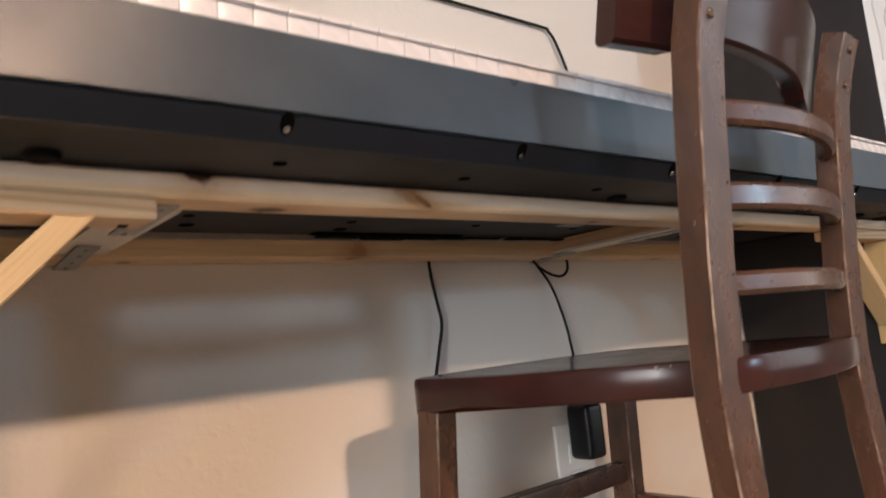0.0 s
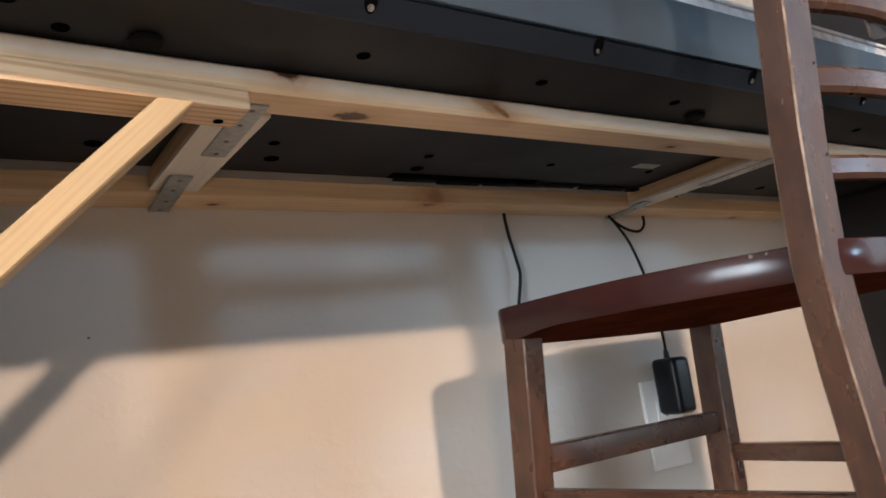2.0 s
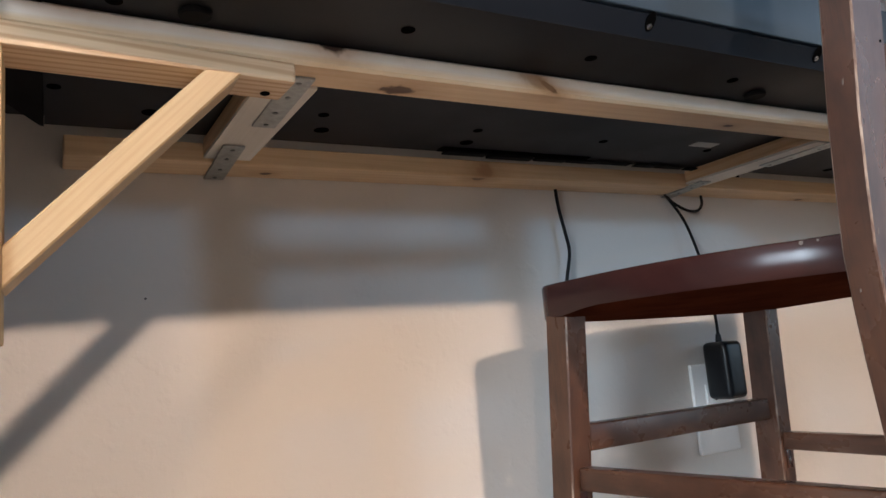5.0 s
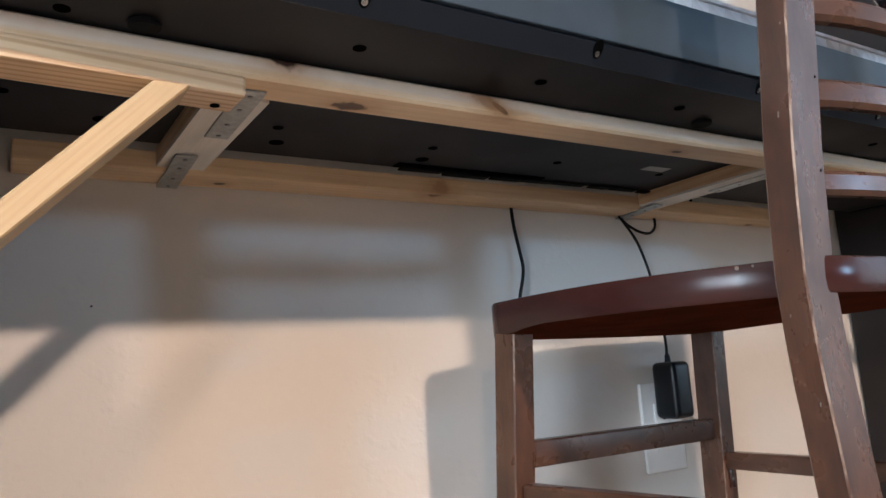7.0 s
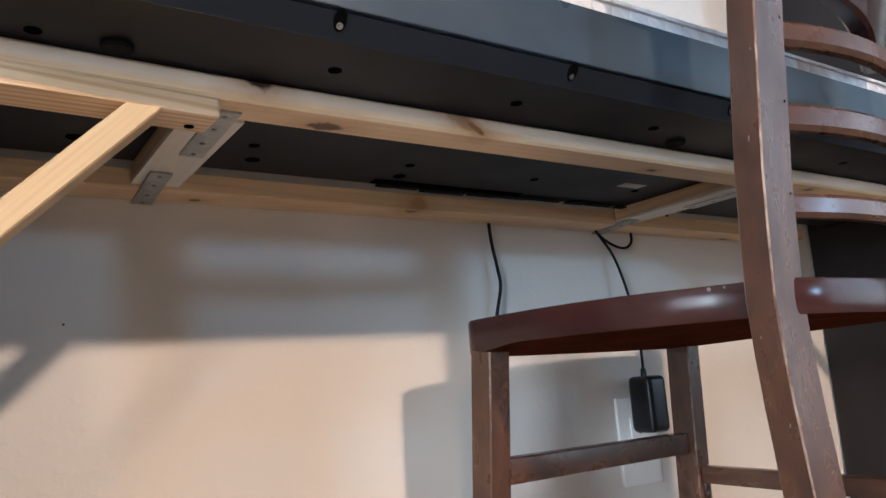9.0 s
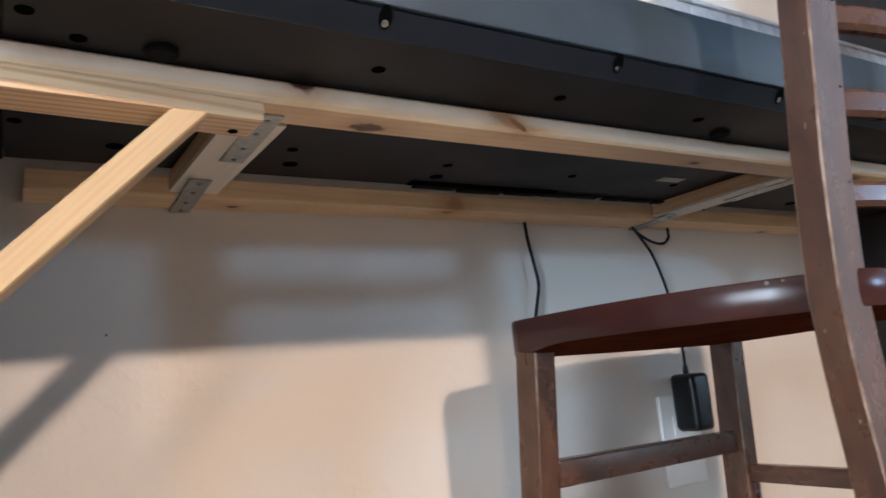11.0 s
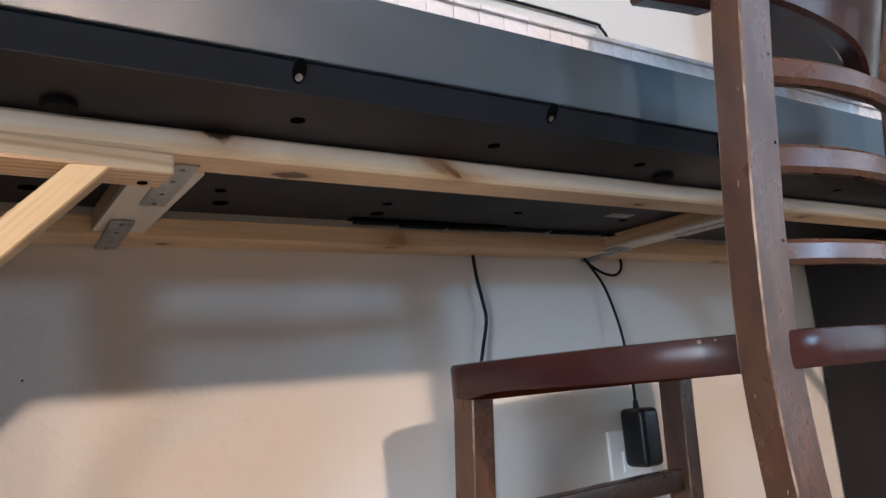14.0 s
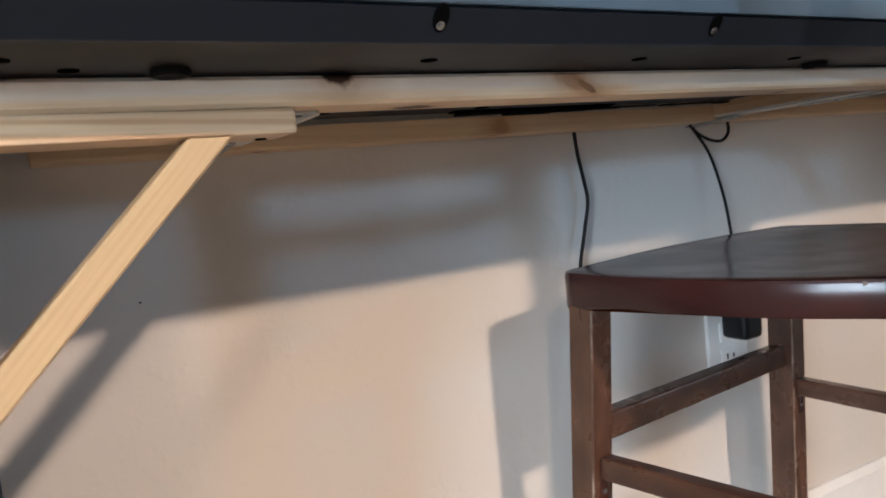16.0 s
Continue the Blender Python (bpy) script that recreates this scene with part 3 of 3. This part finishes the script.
def seat_bm():
    """A rounded seat board: straight front, softly bowed flanks, thick rim and a shallow dish."""
    outline = []
    hw0, hw1, yf, yb = 0.207, 0.163, 0.022, -0.300
    for k in range(17):
        outline.append((-hw0 + 0.030 + (2 * hw0 - 0.060) * k / 16, yf + 0.016 * math.sin(math.pi * k / 16)))

    def arc(cx, cy, r, a0, a1, n=6):
        return [(cx + r * math.cos(radians(a0 + (a1 - a0) * j / n)), cy + r * math.sin(radians(a0 + (a1 - a0) * j / n))) for j in range(n + 1)]
    right = arc(hw0 - 0.026, yf - 0.026, 0.026, 80, 0)
    flank = []
    for k in range(1, 12):
        f = k / 12
        flank.append((hw0 + (hw1 - hw0) * f ** 3 + 0.012 * math.sin(math.pi * f), yf - 0.026 + (yb + 0.02 - yf + 0.026) * f))
    back = arc(hw1 - 0.03, yb + 0.012, 0.030, 0, -60, 4)
    half = right + flank + back
    pts = outline + half
    for k in range(1, 8):
        f = k / 8
        x = half[-1][0] * (1 - 2 * f)
        pts.append((x, half[-1][1] - 0.020 * math.sin(math.pi * f)))
    pts += [(-x, y) for x, y in reversed(half)]
    # the front edge runs slightly askew
    pts = [(x, y + 0.03 * (x + 0.2) * max(0.0, (y + 0.15) / 0.17)) for x, y in pts]
    bm = bmesh.new()
    cx, cy = 0.0, -0.15
    zt, zb = 0.497, 0.462
    layers = [(1.0, zb + 0.003), (1.0, zt - 0.004), (0.994, zt - 0.001), (0.97, zt), (0.8, zt - 0.003), (0.5, zt - 0.007)]
    rings = []

    def drop(y):
        """The rim is deeper along the front than along the flanks."""
        f = min(1.0, max(0.0, (0.03 - y) / 0.11))
        return -0.004 + 0.010 * f * f * (3 - 2 * f)
    inner = [bm.verts.new((cx + (x - cx) * 0.993, cy + (y - cy) * 0.993, zb + drop(y))) for x, y in pts]
    rings.append(inner)
    rings.append([bm.verts.new((x, y, layers[0][1] + drop(y))) for x, y in pts])
    for s, z in layers[1:]:
        rings.append([bm.verts.new((cx + (x - cx) * s, cy + (y - cy) * s, z)) for x, y in pts])
    n = len(pts)
    for r0, r1 in zip(rings, rings[1:]):
        for k in range(n):
            bm.faces.new((r0[k], r0[(k + 1) % n], r1[(k + 1) % n], r1[k]))
    top = bm.verts.new((cx, cy, zt - 0.008))
    for k in range(n):
        bm.faces.new((rings[-1][k], rings[-1][(k + 1) % n], top))
    bm.faces.new(list(reversed(rings[0])))
    bmesh.ops.recalc_face_normals(bm, faces=bm.faces[:])
    return bm


seat = cpart("seat", seat_bm(), varnish, "glossy dark red-brown seat with a scuffed rim")
seat.data.materials.append(raw_underside)
for f in seat.data.polygons:
    if f.normal.z < -0.7:
        f.material_index = 1
for u, v, z, w in ((-0.1775, -0.258, 0.4935, 0.0019), (-0.1715, -0.268, 0.4940, 0.0011)):
    cpart("chip", cyl_bm(w, 0.0012, 9, 0.0003, w * 0.6), chip_mat, "pale chip in the varnish", pose(u, v, z, 0, 90, 20), seat)
# back legs that run on as posts; y of the rear edge by height
REAR = ((0.0, -0.372), (0.12, -0.346), (0.25, -0.3275), (0.333, -0.3203), (0.37, -0.3178), (0.40, -0.3155), (0.437, -0.3135), (0.48, -0.3122), (0.53, -0.3147), (0.58, -0.3177), (0.65, -0.3245), (0.70, -0.329), (0.75, -0.335), (0.79, -0.345), (0.822, -0.356))
for s in (-1, 1):
    pts = [(s * 0.1575, y + 0.0119, z) for z, y in REAR]
    # the piece's own x runs up the post
    turn = Matrix(((0, 0, 1, 0), (0, 1, 0, 0), (-1, 0, 0, 0), (0, 0, 0, 1)))
    inv = turn.inverted()
    bm = sweep_bm([inv @ Vector(p) for p in pts], 0.046, 0.0238, tuple(inv @ Vector((0, 1, 0))), 0.0013, True)
    cpart("back_leg", bm, mahogany_worn, "worn brown back post", turn).data.materials.append(worn_edge)


def bowed(z0, z1, v_end, bow, thick, half, name, mat):
    """A slat that bows backwards between the posts."""
    pts = []
    n = 16
    for k in range(n + 1):
        u = -half + 2 * half * k / n
        pts.append((u, v_end - bow * (1 - (u / max(half, 0.14)) ** 2), (z0 + z1) / 2))
    return cpart(name, sweep_bm(pts, thick, z1 - z0, (0, 0, 1), 0.004), mat)


bowed(0.687, 0.709, -0.313, 0.032, 0.015, 0.142, "slat", mahogany_worn)
bowed(0.616, 0.639, -0.308, 0.032, 0.015, 0.142, "slat", mahogany_worn)
bowed(0.545, 0.565, -0.301, 0.032, 0.015, 0.142, "slat", mahogany_worn)


def crest_bm():
    """The broad top rail: bowed backwards, leaning, with an arched lower edge between the posts."""
    bm = bmesh.new()
    up = Vector((0, -0.22, 1)).normalized()
    rings = []
    n = 40
    for k in range(n + 1):
        u = -0.211 + 0.422 * k / n
        arch = 0.019 * max(0.0, 1 - (abs(u) / 0.142) ** 6)
        low = Vector((u, -0.2699 - 0.034 * (1 - (u / 0.211) ** 2), 0.757)) + up * arch
        high = Vector((u, -0.2699 - 0.034 * (1 - (u / 0.211) ** 2), 0.757)) + up * 0.113
        t = Vector((1, 0.068 * u / 0.211 ** 2, 0)).normalized()
        s = t.cross(up).normalized()
        c, w = 0.004, 0.012
        rings.append([bm.verts.new(p) for p in (
            low - s * (w - c), low + s * (w - c), low + s * w + up * c, high + s * w - up * c,
            high + s * (w - c), high - s * (w - c), high - s * w - up * c, low - s * w + up * c)])
    for r0, r1 in zip(rings, rings[1:]):
        for k in range(8):
            bm.faces.new((r0[k], r0[(k + 1) % 8], r1[(k + 1) % 8], r1[k]))
    bm.faces.new(list(reversed(rings[0])))
    bm.faces.new(rings[-1])
    bmesh.ops.recalc_face_normals(bm, faces=bm.faces[:])
    return bm


cpart("crest_rail", crest_bm(), varnish, "dark varnished curved top rail")
for s in (-1, 1):
    for z in (0.769, 0.805):
        bm = bmesh.new()
        bmesh.ops.create_uvsphere(bm, u_segments=16, v_segments=8, radius=0.0055, matrix=Matrix.Diagonal((1, 1, 0.6, 1)))
        cpart("bolt", bm, brass, "dark domed bolt head", pose(s * 0.160 - 0.004, -0.3365 - (z - 0.76) * 0.3, z, 72, 0, 0))
# pin heads that hold the slats, and pale nicks in the stain
posts = [o for o in chair.children if o.name.startswith("back_leg")]


def rear_at(z):
    for (z0, y0), (z1, y1) in zip(REAR, REAR[1:]):
        if z0 <= z <= z1:
            return y0 + (y1 - y0) * (z - z0) / (z1 - z0)
    return REAR[-1][1]


for s, post in zip((-1, 1), posts):
    for z in (0.636, 0.562, 0.705):
        cpart("pin", cyl_bm(0.0011, 0.0008, 8), hole_dark, "", pose(s * 0.1415, rear_at(z) - 0.0002, z, 90, 0, 0), post)
for z, dv, tall in ((0.603, 0.010, 0.0045), (0.388, 0.007, 0.003), (0.452, 0.016, 0.0025), (0.672, 0.005, 0.002)):
    cpart("nick", box_bm(0.0005, 0.0011, tall, 0.0002), chip_mat, "pale nick in the stain", pose(-0.1806, rear_at(z) + dv, z, 8, 0, 0), posts[0])
for z, du, tall in ((0.492, 0.006, 0.005), (0.405, 0.021, 0.003), (0.352, 0.032, 0.0025)):
    cpart("nick", box_bm(0.0012, 0.0005, tall, 0.0002), chip_mat, "pale nick in the stain", pose(-0.1800 + du, rear_at(z) - 0.0001, z, 0, 12, 0), posts[0])
# front legs
LEGS = ((-0.193, -0.010, 0.030, 0.10), (0.188, 0.016, 0.034, 0.04))
for u, v, deep, splay in LEGS:
    turn = Matrix(((0, 0, 1, 0), (0, 1, 0, 0), (-1, 0, 0, 0), (0, 0, 0, 1)))
    inv = turn.inverted()
    bm = sweep_bm([inv @ Vector((u, v + splay * (0.463 - z), z)) for z in (0.0, 0.25, 0.463)], 0.028, deep, tuple(inv @ Vector((0, 1, 0))), 0.0014, True)
    cpart("front_leg", bm, mahogany_worn, "", turn).data.materials.append(worn_edge)


def stretcher(name, a, b, w, h, r):
    m, length = along(a, b)
    bm = box_bm(length, w, h, r, 3)
    return cpart(name, bm, mahogany_worn, "", m)


stretcher("front_stretcher", (-0.1788, -0.001, 0.340), (0.1738, 0.024, 0.331), 0.020, 0.027, 0.003)
stretcher("side_stretcher", (-0.190, -0.0095, 0.302), (-0.160, -0.308, 0.300), 0.018, 0.022, 0.003)
stretcher("side_stretcher", (0.188, 0.0055, 0.290), (0.160, -0.308, 0.290), 0.018, 0.022, 0.003)
stretcher("back_stretcher", (-0.140, -0.305, 0.285), (0.140, -0.305, 0.285), 0.016, 0.022, 0.003)
for (u, v, deep, splay), z in zip(LEGS, (0.278, 0.266)):
    v += splay * (0.463 - z) - deep / 2 + 0.015
    pl = cpart("corner_plate", box_bm(0.010, 0.0015, 0.022, 0.0006), mahogany, "", pose(u, v - 0.0158, z))
    part("screw", cyl_bm(0.0028, 0.002, 12, 0.0006), steel, pl, "", CH @ pose(u, v - 0.0172, z, 90, 0, 0))

# ---- the outlet, the power adapter and the cables ----
ox, oz = 0.949, 0.330
outlet = thing("wall_outlet", pose(ox, 0, oz), "white wall outlet plate below the piano shelf", "wall outlet")
part("cover_plate", box_bm(0.080, 0.006, 0.126, 0.0025, 3), plate_white, outlet, "", pose(ox, -0.003, oz))
for z in (oz + 0.0195, oz - 0.0195):
    rc_ = part("receptacle", box_bm(0.034, 0.003, 0.028, 0.001), plate_white, outlet, "", pose(ox, -0.0068, z))
    for dx, hh in ((-0.0063, 0.008), (0.0063, 0.0065)):
        part("slot", box_bm(0.0022, 0.001, hh), hole_dark, rc_, "", pose(ox + dx, -0.0083, z + 0.003))
    part("ground_hole", cyl_bm(0.0024, 0.001, 12), hole_dark, rc_, "", pose(ox, -0.0083, z - 0.007, 90, 0, 0))
ax, ay, az = 0.949, -0.031, 0.3825
adapter = thing("power_adapter", pose(ax, ay, az), "black plug-in power adapter with its cord", "power adapter")
part("adapter_body", box_bm(0.038, 0.042, 0.080, 0.0095, 4), black_plastic, adapter, "", pose(ax, ay, az))
part("strain_relief", cyl_bm(0.0048, 0.014, 14, 0.001, 0.0036), black_plastic, adapter, "", pose(ax - 0.004, ay, az + 0.0445))
part("cord", tube_bm([(ax - 0.004, ay, az + 0.05), (ax - 0.004, ay, az + 0.075), (ax - 0.004, -0.026, 0.50), (ax - 0.006, -0.02, 0.545), (0.930, -0.014, 0.598), (0.908, -0.012, 0.630), (0.900, -0.010, 0.641), (0.912, -0.012, 0.629), (0.935, -0.014, 0.618), (0.958, -0.013, 0.617), (0.972, -0.012, 0.628), (0.974, -0.010, 0.645)], 0.0021), cable_mat, adapter)
tagged(part("cable", tube_bm([(0.703, -0.008, 0.646), (0.704, -0.010, 0.615), (0.709, -0.012, 0.58), (0.712, -0.012, 0.555), (0.703, -0.012, 0.52), (0.691, -0.012, 0.47), (0.697, -0.010, 0.42), (0.690, -0.010, 0.34), (0.677, -0.010, 0.27), (0.672, -0.012, 0.20), (0.665, -0.016, 0.10), (0.660, -0.03, 0.004)], 0.0024), cable_mat), "thin black cable hanging down the wall", "cable")
tagged(part("cable", tube_bm([(0.467, -0.006, 0.70), (0.467, -0.006, 0.965), (0.478, -0.006, 1.015), (0.50, -0.006, 1.030), (0.70, -0.006, 1.034), (0.97, -0.006, 1.034), (1.003, -0.006, 1.028), (1.020, -0.006, 1.005), (1.040, -0.006, 0.955), (1.068, -0.006, 0.85), (1.068, -0.006, 0.66)], 0.0024), cable_mat), "stiff black cable pinned to the beige wall", "cable")
